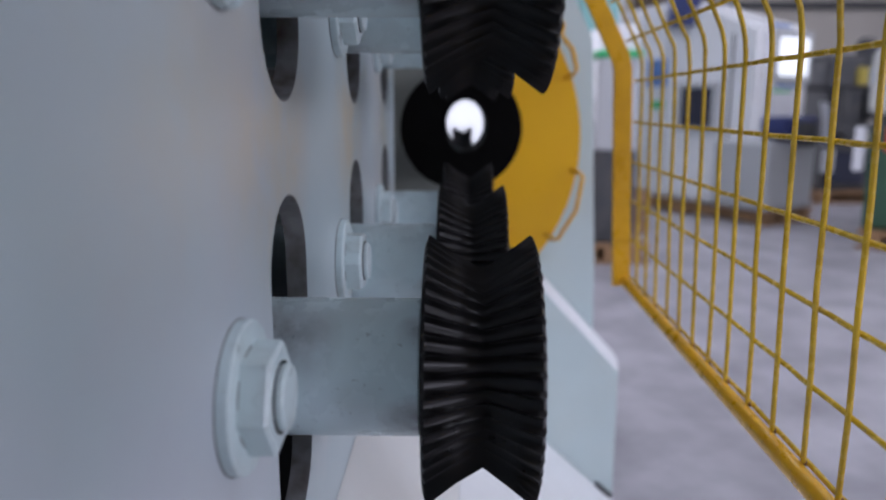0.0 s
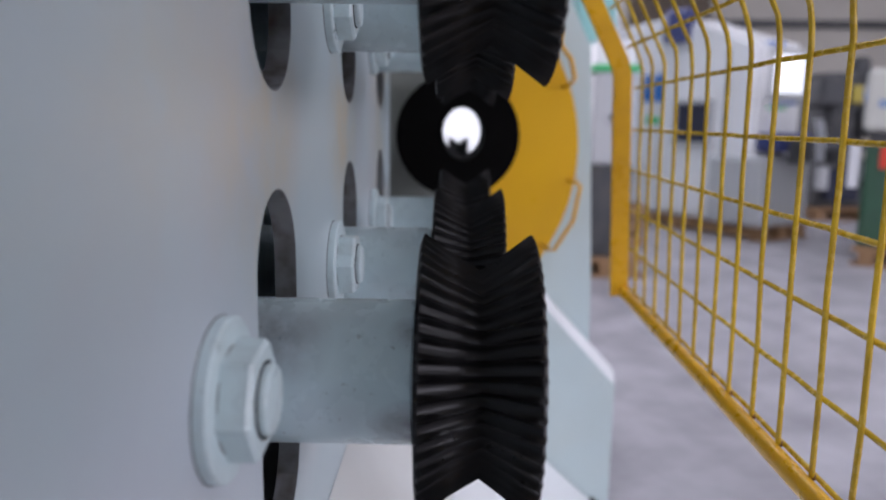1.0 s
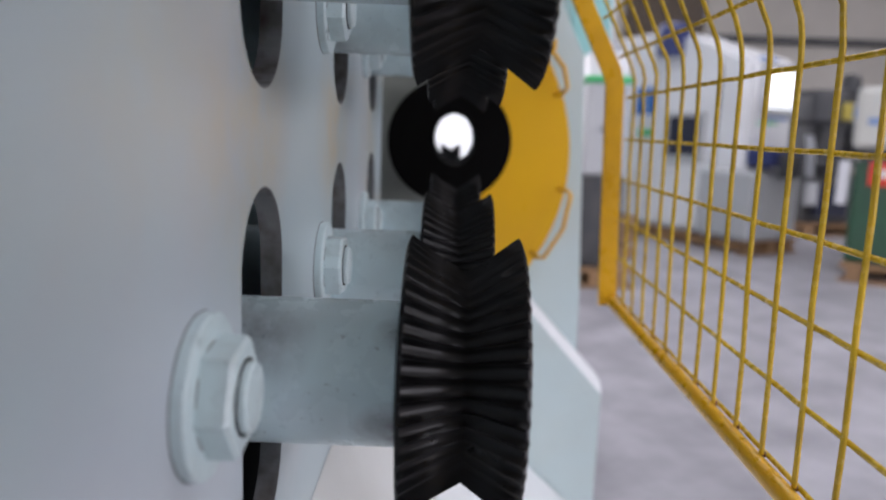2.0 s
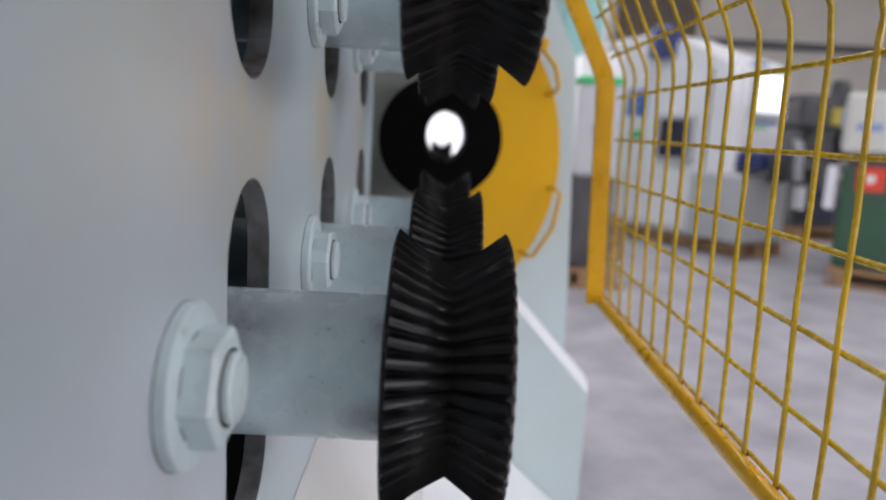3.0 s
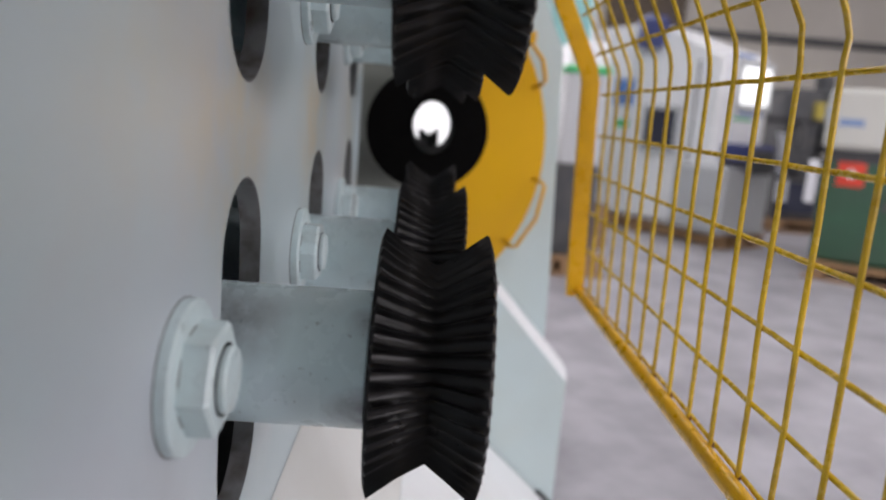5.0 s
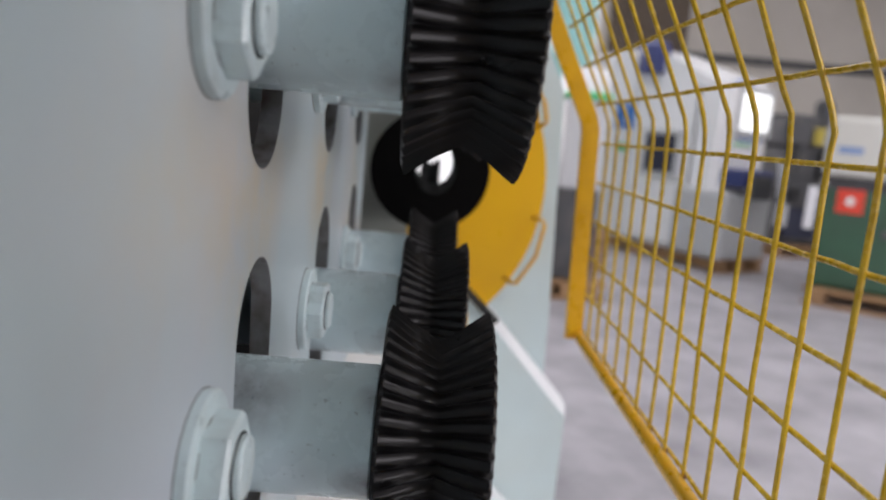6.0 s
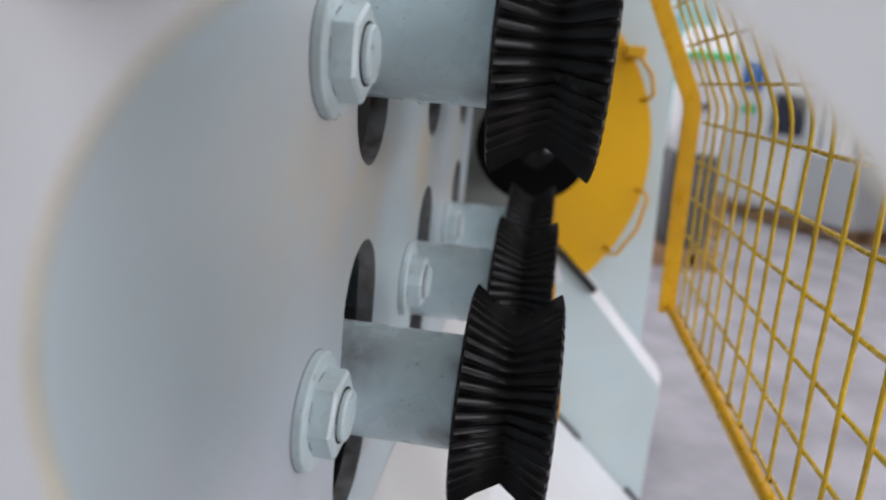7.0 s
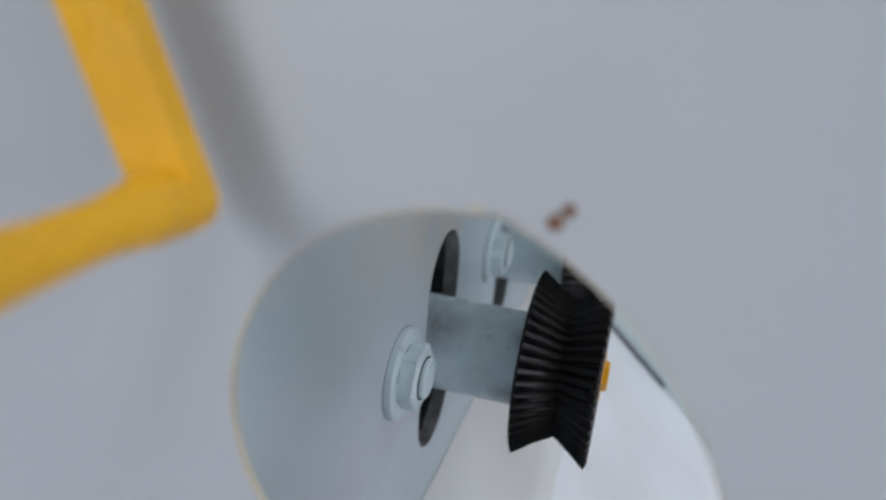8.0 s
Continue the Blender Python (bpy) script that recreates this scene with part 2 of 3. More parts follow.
structure("wall_west", box(-9.3, -9, -9.3, 13.3, 0, 5.5), WALL, "beige-grey plastered hall wall")
structure("ceiling", box(-9.3, 12.3, -9.3, 13.3, 5.5, 5.7), ROOF, "grey hall ceiling above roof light panels")
structure("trim", box(4.3, 12, 12.9, 13, 2.60, 2.72, 0.01), DARK, "dark steel rail along the hall wall")
# assumed ceiling panels to go with the roof lamps, all out of view
for lx in (-3.0, 1.5, 6.0):
    for ly in (-4.0, 1.5, 7.0):
        light = thing("roof_light", "assumed long white light panel in the unseen hall ceiling", "ceiling light", (lx, ly, 5.42), group="roof lights")
        part("frame", slab([(-0.68, -2.1), (0.68, -2.1), (0.68, 2.1), (-0.68, 2.1)], [[(-0.6, -2), (0.6, -2), (0.6, 2), (-0.6, 2)]], 0.0, 0.08, "z"), CASING_GREY, light)
        part("diffuser", box(-0.6, 0.6, -2.0, 2.0, 0.03, 0.06), ROOFPANE, light)
win = tagged(new("window_1"), "bright overexposed hall window behind the machine", "window", kind="structure")
part("window_frame", slab([(-1.8, 0.0), (1.4, 0.0), (1.4, 2.9), (-1.8, 2.9)], [[(-1.7, 0.1), (1.3, 0.1), (1.3, 2.8), (-1.7, 2.8)]], 12.92, 13.0, "y"), CASING_GREY, win)
part("pane", box(-1.7, 1.3, 12.95, 12.97, 0.1, 2.8), SKYPANE, win)

# ---- the machine ----
ZC, XC, PITCH, Y1 = 0.980, 0.001, 0.268, 0.396
machine = thing("feed_machine", "pale green painted roller feed machine with black V-grooved rollers", "machine")

slots = []
for k in range(3):
    y = Y1 + PITCH * k
    slots += [oblong(y, 0.763, 0.956, 0.043), oblong(y, 1.005, 1.198, 0.043)]
plate = slab([(0.036, 0.20), (1.328, 0.20), (1.328, 0.72), (1.065, 0.74), (1.065, 1.55), (0.036, 1.55)], slots, -0.112, -0.100, "x")
side = part("side_plate", plate, PLATE, machine, "pale green side plate with upright slots")
for k in range(3):
    y = Y1 + PITCH * k
    for z0, z1 in ((0.763, 0.956), (1.005, 1.198)):
        part("slot_lining", slab(oblong(y, z0, z1, 0.0429), [oblong(y, z0 + 0.0008, z1 - 0.0008, 0.0421)], -0.1125, -0.1003, "x"), SAWN, side, "bare dark flame-cut slot edge")
# black colour here stands for the darkness of the hollow behind the slots
part("inner_plate", box(-0.30, -0.288, 0.036, 1.40, 0.20, 1.55), RUBBER_AND_HOLLOW, machine, "inner wall behind the slots, coloured black for the unlit hollow")
part("top_cover", box(-0.30, -0.10, 0.036, 1.40, 1.551, 1.56), PAINT, machine)

# entry panel with the round opening, cut as two arcs that meet at a nick on top
OX, OZ = 0.0, 1.010
OPENING = [(0.0692 * math.cos(radians(a)), 1.0165 + 0.0692 * math.sin(radians(a))) for a in range(90, 271, 3)]
OPENING += [(-0.0378 + 0.1182 * math.cos(radians(a)), 0.9767 + 0.1182 * math.sin(radians(a))) for a in range(-24, 72, 3)]
panel = part("entry_panel", slab([(-0.60, 0.15), (0.240, 0.15), (0.240, 1.62), (-0.60, 1.62)], [OPENING], 0.0315, 0.0335, "y"), WHITE, machine, "white painted sheet panel with a round opening")
part("opening_edge", slab([(0.9985 * (u - OX) + OX, 0.9985 * (v - OZ) + OZ) for u, v in OPENING], [[(0.9915 * (u - OX) + OX, 0.9915 * (v - OZ) + OZ) for u, v in OPENING]], 0.0313, 0.0337, "y"), RIM, panel, "beige filled edge of the opening")
for dx, dz, r in ((0.0200, 1.0864, 0.0021), (0.0228, 1.0898, 0.0017)):
    part("rusty_screw", lathe([(0.0315, r), (0.0308, r), (0.0304, r * 0.7)], (dx, 0, dz), "y", 14), RUST, panel, "small brown rusty screw", True)
part("weld_nick", box(-0.0008, 0.0016, 0.0308, 0.0340, 1.0850, 1.0878, 0.0006), RIM, panel)


# rollers, sleeves and bolts
def roller_mesh(R, r, half, teeth=48):
    bm = bmesh.new()
    cols = [(-half, R), (-half * 0.45, R * 0.42 + r * 0.58), (half * 0.06, r), (half * 0.5, R * 0.45 + r * 0.55), (half, R)]
    shape = [(0.0, 0.0), (0.24, 0.03), (0.42, 0.22), (0.53, 0.70), (0.60, 1.0), (0.67, 0.76), (0.78, 0.25), (0.90, 0.04)]
    rings = [[] for _ in cols]
    for k in range(teeth):
        for f, h in shape:
            a = 2 * math.pi * (k + f) / teeth
            for ring, (x, rad) in zip(rings, cols):
                q = rad - 0.0036 * (1 - h)
                ring.append(bm.verts.new((x, q * math.cos(a), q * math.sin(a))))
    n = len(rings[0])
    for a, b in zip(rings, rings[1:]):
        for k in range(n):
            bm.faces.new((a[k], a[(k + 1) % n], b[(k + 1) % n], b[k]))
    for ring, x in ((rings[0], -half - 0.002), (rings[-1], half + 0.002)):
        inner = [bm.verts.new((x, v.co.y * 0.93, v.co.z * 0.93)) for v in ring]
        for k in range(n):
            bm.faces.new((ring[k], ring[(k + 1) % n], inner[(k + 1) % n], inner[k]))
        bm.faces.new(inner)
    return bm


def hexagon(af, x0, x1, y, z, turn):
    bm = bmesh.new()
    rc = af / math.sqrt(3)
    rings = []
    for x, f in ((x0, 1.0), (x1 - 0.0018, 1.0), (x1, 0.93)):
        rings.append([bm.verts.new((x, y + f * rc * math.cos(turn + k * math.pi / 3), z + f * rc * math.sin(turn + k * math.pi / 3))) for k in range(6)])
    for a, b in zip(rings, rings[1:]):
        for k in range(6):
            bm.faces.new((a[k], a[(k + 1) % 6], b[(k + 1) % 6], b[k]))
    bm.faces.new(rings[0])
    bm.faces.new(rings[-1])
    bmesh.ops.bevel(bm, geom=[e for e in bm.edges if e.calc_face_angle(0) > 0.7], offset=0.0009, segments=2, affect="EDGES")
    return bm


LOW_AXIS, HIGH_AXIS = 0.8592, 1.0865
rng = random.Random(4)
for k in range(3):
    y = Y1 + PITCH * k
    for axis_z, bolt_z, turn, big, half in ((LOW_AXIS, 0.8825, 0.12, 0.0742, 0.0282), (HIGH_AXIS, 1.072, 0.5, 0.0775, 0.0298)):
        roller = part("feed_roller", roller_mesh(big, big - 0.0195, half), BLACK, machine, "black toothed V-grooved steel roller", True, 80)
        roller.matrix_world = pose(XC + (0.0035 if axis_z == LOW_AXIS else 0.0055), y, axis_z, rng.uniform(0, 7))
        part("flange", lathe([(-half - 0.0019, big - 0.0050), (-half - 0.0002, big - 0.0034)], (0, 0, 0), "x", 96), BLACK, roller)
        cap_r = half + 0.0005
        part("end_cap", lathe([(cap_r, 0.021), (cap_r + 0.0015, 0.021), (cap_r + 0.0022, 0.019), (cap_r + 0.0022, 0.008)], (0, 0, 0), "x", 32), YELLOW, roller, "yellow shaft end cap", True)
        part("end_nut", lathe([(cap_r + 0.002, 0.012), (cap_r + 0.0055, 0.012), (cap_r + 0.0063, 0.010)], (0, 0, 0), "x", 6), YELLOW, roller)
        part("shaft_sleeve", lathe([(-0.285, 0.0384), (-0.0285, 0.0384), (-0.0275, 0.0376), (-0.0275, 0.02)], (0, y, axis_z), "x", 64), SLEEVE, machine, "pale blue-green painted shaft sleeve", True)
        part("seal_ring", lathe([(-0.0275, 0.0366), (-0.0245, 0.0366)], (0, y, axis_z), "x", 48), RUBBER_AND_HOLLOW, machine, smooth=True)
        by = y - (0.092 if k else 0.103)
        bolt = part("bolt", hexagon(0.0420, -0.0945, -0.0818, by, bolt_z, turn + (rng.uniform(-0.3, 0.3) if k else 0.0)), BOLT_PAINT, machine, "painted hexagon bolt with a wide washer")
        part("washer", lathe([(-0.101, 0.0328), (-0.0952, 0.0328), (-0.0944, 0.0320), (-0.0944, 0.02)], (0, by, bolt_z), "x", 56), BOLT_PAINT, bolt, smooth=True)
        part("seam", lathe([(-0.1006, 0.0332), (-0.0996, 0.0332)], (0, by, bolt_z), "x", 56), CUT, bolt)
        part("seam", lathe([(-0.0948, 0.0218), (-0.0941, 0.0218)], (0, by, bolt_z), "x", 40), CUT, bolt)
        part("groove", lathe([(-0.0819, 0.0154), (-0.0813, 0.0154)], (0, by, bolt_z), "x", 40), MATT, bolt, "dark gap round the bolt end")
        part("bolt_end", lathe([(-0.0819, 0.0142), (-0.0790, 0.0142), (-0.0779, 0.0132), (-0.0779, 0.004)], (0, by, bolt_z), "x", 40), BOLT_PAINT, bolt, smooth=True)

# chip chute below the rollers
def sheet(line, y0, y1, thick, mat, name, label):
    """A bent sheet: a line in x and z drawn out along y."""
    bm = bmesh.new()
    low = [(x, z - thick) for x, z in reversed(line)]
    rows_ = [[bm.verts.new((x, yy, z)) for x, z in line + low] for yy in (y0, y1)]
    n = len(rows_[0])
    for q in range(n):
        bm.faces.new((rows_[0][q], rows_[0][(q + 1) % n], rows_[1][(q + 1) % n], rows_[1][q]))
    bm.faces.new(rows_[0])
    bm.faces.new(rows_[1])
    return part(name, bm, mat, machine, label)


sheet([(-0.0995, 0.708), (-0.060, 0.627), (-0.030, 0.570), (-0.004, 0.5285)], 0.036, 1.327, 0.010, SHADED_WHITE, "inner_apron", "steep white apron sheet with shade in its colour")
sheet([(-0.0035, 0.528), (0.03, 0.490), (0.300, 0.246)], 0.036, 1.327, 0.006, TRAY, "chip_chute", "white sloping sheet metal chip chute")
end = part("end_plate", slab([(-0.30, 0.12), (0.296, 0.12), (0.296, 0.5115), (0.1325, 0.688), (0.048, 0.763), (-0.30, 0.763)], [], 1.330, 1.3985, "y"), PAINT, machine, "pale green end plate with a sloping corner")
# chamfer in chute white: the light on the plate's edge is in its colour
fold = bmesh.new()
fr = [[fold.verts.new(p) for p in row] for row in ([(0.296, 1.3302, 0.5115), (0.1325, 1.3302, 0.688), (0.048, 1.3302, 0.763)], [(0.2985, 1.352, 0.529), (0.142, 1.352, 0.6975), (0.056, 1.352, 0.7725)], [(0.2985, 1.397, 0.529), (0.142, 1.397, 0.6975), (0.056, 1.397, 0.7725)], [(0.296, 1.397, 0.5115), (0.1325, 1.397, 0.688), (0.048, 1.397, 0.763)])]
for a, b in zip(fr, fr[1:] + fr[:1]):
    for q in (0, 1):
        fold.faces.new((a[q], a[q + 1], b[q + 1], b[q]))
fold.faces.new([r[0] for r in fr])
fold.faces.new([r[2] for r in fr])
part("chamfer", fold, TRAY, end, "chamfered edge in whiter paint for its lit look")
part("rubber_strip", strip([(0.041, 1.322, 0.785), (0.144, 1.322, 0.690)], 0.016, 0.014, (0, 1, 0)), RUBBER_AND_HOLLOW, end, "black rubber edge strip")
part("dark_seam", strip([(0.02, 1.3275, 0.503), (0.158, 1.3275, 0.379)], 0.008, 0.006, (0, 1, 0)), RUBBER_AND_HOLLOW, end)
part("dark_seam", strip([(0.262, 1.3275, 0.284), (0.292, 1.3275, 0.257)], 0.010, 0.008, (0, 1, 0)), RUBBER_AND_HOLLOW, end)
part("bracket", strip([(0.066, 1.318, 0.735), (0.078, 1.318, 0.700)], 0.008, 0.006, (0, 1, 0)), CASING, end)

# housing behind the end plate, hub ring and round cover
body = [(-0.62, 0.12), (0.268, 0.12), (0.256, 0.70), (0.236, 1.125), (0.09, 1.42), (-0.62, 1.62)]
part("housing_front", slab(body, [circle(XC, ZC, 0.060, 48)], 1.400, 1.412, "y"), PAINT, machine, "pale green housing wall")
part("housing_back", slab(body, [circle(XC, ZC, 0.120, 48)], 2.100, 2.112, "y"), PAINT, machine)
shell = bmesh.new()
ra = [[shell.verts.new((u, yy, v)) for u, v in body] for yy in (1.412, 2.100)]
for j in range(len(body)):
    shell.faces.new((ra[0][j], ra[0][(j + 1) % 6], ra[1][(j + 1) % 6], ra[1][j]))
bmesh.ops.solidify(shell, geom=shell.faces[:], thickness=0.01)
part("housing_shell", shell, PAINT, machine)
ring = lathe([(1.15, 0.033), (1.15, 0.091), (1.153, 0.094), (1.360, 0.094), (1.360, 0.033)], (XC - 0.005, 0, 0.969), "y", 64, True)
for v in ring.verts:
    if math.hypot(v.co.x - XC + 0.005, v.co.z - 0.969) < 0.05:
        v.co.x, v.co.z = v.co.x + 0.008, 0.973 + 1.24 * (v.co.z - 0.969)
part("guide_tube", ring, MATT, machine, "black guide ring with a tall through hole", True)
# outfeed rollers behind the housing, on arms from its rear wall
for zc in (0.8730, 1.0950):
    out = part("outfeed_roller", roller_mesh(0.0725, 0.053, 0.0290), BLACK, machine, "black toothed V-grooved outfeed roller", True)
    out.matrix_world = pose(0.003, 2.30, zc, 0.3)
    part("axle", lathe([(-0.10, 0.012), (-0.031, 0.012)], (0, 0, 0), "x", 24), CUT, out, smooth=True)
    part("outfeed_arm", box(-0.125, -0.100, 2.113, 2.34, zc - 0.03, zc + 0.03, 0.004), PAINT, machine, "pale green roller arm")
cover = part("round_cover", slab(circle(-0.13, 0.940, 0.344, 96), [circle(XC, ZC, 0.075, 48)], 1.362, 1.366, "y"), COVER, machine, "round yellow sheet cover with wire handles")
for a0, a1 in ((20, 33), (-31, -9)):
    def rim(a, r, y):
        return (-0.13 + (r + 0.006) * math.cos(radians(a)), y, 0.940 + (r + 0.006) * math.sin(radians(a)))
    part("handle", rod([rim(a0, 0.326, 1.362), rim(a0, 0.338, 1.342), rim(a0 + 1, 0.346, 1.336), rim((a0 + a1) / 2, 0.352, 1.334), rim(a1 - 1, 0.346, 1.336), rim(a1, 0.338, 1.342), rim(a1, 0.326, 1.362)], 0.004), YELLOW, cover, smooth=True)
part("lug", box(0.138, 0.176, 1.335, 1.3615, 1.128, 1.148, 0.003), YELLOW, cover)
# pale green wall whose shade beside the ring is put into the paint
part("inner_end_wall", slab([(-0.287, 0.752), (-0.036, 0.752), (-0.036, 1.47), (-0.287, 1.50)], [], 1.3395, 1.3480, "y"), SHADED_GREEN, machine)
part("machine_base", box(-0.58, 0.24, 0.06, 2.08, 0.0, 0.118, 0.006), DARK, machine)

# crank on the entry panel
ux, uz = -0.390, 0.921
arm_end, arm_top = (-0.0682, 1.0838), (-0.0682 + 0.15 * ux, 1.0838 + 0.15 * uz)
outline = []
for (cx, cz), sgn in ((arm_end, -1), (arm_top, 1)):
    base = math.atan2(uz * sgn, ux * sgn)
    outline += [(cx + 0.0089 * math.cos(base - math.pi / 2 + math.pi * k / 14), cz + 0.0089 * math.sin(base - math.pi / 2 + math.pi * k / 14)) for k in range(15)]
arm_bm = slab(outline, [], -0.004, 0.004, "y")
bmesh.ops.bevel(arm_bm, geom=[e for e in arm_bm.edges if e.calc_face_angle(0) > 1.2], offset=0.0012, segments=2, affect="EDGES")
arm = part("crank_arm", arm_bm, YELLOW, machine, "yellow painted flat crank arm", True)
arm.location.y = 0.0083
part("crank_grip", lathe([(-0.004, 0.0086), (-0.006, 0.0088), (-0.009, 0.0080), (-0.011, 0.0084), (-0.015, 0.0080), (-0.026, 0.0064), (-0.042, 0.0066), (-0.058, 0.0074), (-0.074, 0.0078), (-0.087, 0.0070), (-0.092, 0.0042)], (arm_end[0], 0, arm_end[1]), "y", 40), YELLOW, arm, "tapered yellow grip", True)
part("crank_shaft", lathe([(0.004, 0.007), (0.0228, 0.007)], (arm_top[0], 0, arm_top[1]), "y", 24), CUT, arm, smooth=True)
part("crank_boss", lathe([(0.014, 0.016), (0.0228, 0.016)], (arm_top[0], 0, arm_top[1]), "y", 32), YELLOW, arm, smooth=True)

# ---- wire mesh guard beside the rollers ----
guard = thing("wire_guard", "yellow welded wire mesh guard folded inward at the top", "guard", (0.222, 0.5, 0.771))
gi = guard.matrix_world.inverted()


def gpoint(y, s):
    """A point of the guard: s metres up from its lower wire along the folded sheet; its wires lean a little."""
    h = 0.286
    up = min(s, h)
    d = s - up
    return gi @ Vector((0.2162 + 0.012 * y - 0.0375 * up - 0.45 * d, y - 0.05 * s, 0.773 + up + 0.893 * d))


TOP = 0.286 + 0.36
wr = random.Random(8)
y_wires = [0.3586 + 0.0487 * k for k in range(-6, 13)]
s_wires = [0.0] + [0.0525 * k for k in range(1, 13)]
for y in y_wires:
    ss = [0.0, 0.06, 0.12, 0.18, 0.24, 0.268, 0.280, 0.292, 0.306, 0.36, 0.44, 0.52, TOP]
    j = wr.uniform(-0.001, 0.001)
    part("wire", rod([gpoint(y + j + wr.uniform(-0.0006, 0.0006), s) + Vector((wr.uniform(-0.0008, 0.0008) - 0.0018, 0, 0)) for s in ss], 0.0019), WIRE, guard, smooth=True)
for s in s_wires:
    ys = [0.046 + 0.95 * k / 38 for k in range(39)]
    part("wire", rod([gpoint(y, s + wr.uniform(-0.0004, 0.0004)) + Vector((wr.uniform(-0.0006, 0.0006) + 0.0018, 0, 0)) for y in ys], 0.0019), WIRE, guard, smooth=True)
for y in y_wires:
    part("weld", lathe([(-0.0020, 0.0010), (-0.001, 0.0021), (0.001, 0.0021), (0.0020, 0.0010)], gpoint(y, 0.0), "y", 8), RUST, guard, smooth=True)
part("bottom_rail", rod([gpoint(y, 0.0) + Vector((-0.0062, 0, -0.0062)) for y in (0.04, 0.5, 1.0)], 0.0070, 16), YELLOW, guard, "round yellow lower rail", True)
part("top_rail", rod([gpoint(0.04, TOP), gpoint(0.5, TOP), gpoint(1.0, TOP)], 0.0068, 16), YELLOW, guard, smooth=True)
for y in (0.046, 0.996):
    part("end_bar", strip([gpoint(y, s) + Vector((-0.0115, 0.05 * s, 0)) for s in (-0.012, 0.10, 0.20, 0.278, 0.294, 0.40, 0.50, TOP)], 0.008, 0.023, (0, 1, 0)), YELLOW, guard, "yellow flat end bar bent at the fold")

# ---- things standing in the hall ----
def pallet(at, turn, length=1.2, width=0.8):
    p = thing("pallet", "worn wooden transport pallet on the concrete floor", "pallet", at, turn, "pallets")
    for x in (0.05, length / 2 - 0.05, length - 0.15):
        part("bearer", box(x, x + 0.1, 0, width, 0.022, 0.10, 0.004), WOOD, p)
    n = 6
    for k in range(n):
        y = k * (width - 0.11) / (n - 1)
        part("board", box(0, length, y, y + 0.10, 0.101, 0.123, 0.003), WOOD, p)
    for k in range(3):
        y = k * (width - 0.11) / 2
        part("board", box(0, length, y, y + 0.10, 0.0, 0.021, 0.003), WOOD, p)
    return p


# machining centre: a white casing with a window in glare and a console
cnc = thing("machining_centre", "white machining centre with a glaring window and blue details", "machine", (2.52, 6.40, 0.123), 31.3)
body_pts = [(0.0, 0.0), (2.0, 0.0), (2.0, 1.80), (0.95, 1.86), (0.55, 1.72), (0.0, 1.55)]
casing = bmesh.new()
ra = [[casing.verts.new((xx, u, v)) for u, v in body_pts] for xx in (0.0, 0.66)]
for j in range(6):
    casing.faces.new((ra[0][j], ra[0][(j + 1) % 6], ra[1][(j + 1) % 6], ra[1][j]))
casing.faces.new(ra[0])
casing.faces.new(ra[1])
bmesh.ops.bevel(casing, geom=casing.edges[:], offset=0.05, segments=4, affect="EDGES")
part("casing", casing, CASING, cnc, smooth=True)
part("side_column", box(-0.06, 0.5, 1.40, 1.72, 0.0, 1.80, 0.03), CASING, cnc)
part("skirt", box(-0.05, 0.60, -0.18, 0.40, 0.0, 0.60, 0.04), CASING_GREY, cnc, "light grey lower skirt")
# glow in place of the reflection on the glass; not a lamp
part("window", box(0.20, 0.60, -0.030, 0.01, 1.14, 1.46, 0.02), glow("machine_window_glare", (0.94, 0.97, 1.0), 1.1), cnc, "window with its glare as a glow")
part("window_frame", slab([(0.14, 1.08), (0.64, 1.08), (0.64, 1.52), (0.14, 1.52)], [[(0.2, 1.14), (0.6, 1.14), (0.6, 1.46), (0.2, 1.46)]], -0.02, 0.01, "y"), CASING_GREY, cnc)
part("console", box(0.03, 0.48, -0.26, -0.01, 0.64, 0.80, 0.03), NAVY, cnc, "dark blue console")
part("console_front", box(0.12, 0.40, -0.30, -0.262, 0.55, 0.76, 0.02), DARK, cnc)
part("door_seam", box(-0.012, 0.0, 0.28, 0.295, 0.1, 1.5), DARK, cnc)
part("door_seam", box(-0.012, 0.0, 1.02, 1.032, 0.1, 1.6), CASING_GREY, cnc)
for z, x0, x1, m in ((1.00, 0.16, 0.42, LIME), (1.045, 0.22, 0.56, BLUE), (1.54, 0.10, 0.34, BLUE)):
    part("marking_bar", box(x0, x1, -0.006, -0.001, z, z + 0.022), m, cnc)
part("control_screen", box(-0.05, 0.0, 0.44, 0.80, 0.70, 1.05, 0.015), SCREEN, cnc, "dark control screen")
part("screen_bezel", slab([(0.40, 0.66), (0.84, 0.66), (0.84, 1.09), (0.40, 1.09)], [[(0.44, 0.70), (0.80, 0.70), (0.80, 1.05), (0.44, 1.05)]], -0.055, -0.001, "x"), CASING_GREY, cnc)
for y0 in (1.02, 1.16):
    part("blue_sign", box(-0.02, -0.002, y0, y0 + 0.11, 1.07, 1.33, 0.006), BLUE, cnc, "blue notice plate")
part("notice", box(-0.012, -0.002, 1.05, 1.22, 0.86, 0.93, 0.003), LIME, cnc)
part("blue_lamp", lathe([(1.60, 0.15), (1.86, 0.15), (1.90, 0.11)], (-0.02, 0.86, 0), "z", 6), NAVY, cnc, "dark blue hexagonal hood")
pallet((2.58, 6.25, 0), 31.3, 0.70, 1.9)
cloth = bmesh.new()
grid = [[cloth.verts.new((0.36 + 0.13 * a / 5 + 0.02 * b, -0.315 - 0.012 * math.sin(a * 1.3 + b), 0.92 - 0.07 * b)) for a in range(6)] for b in range(6)]
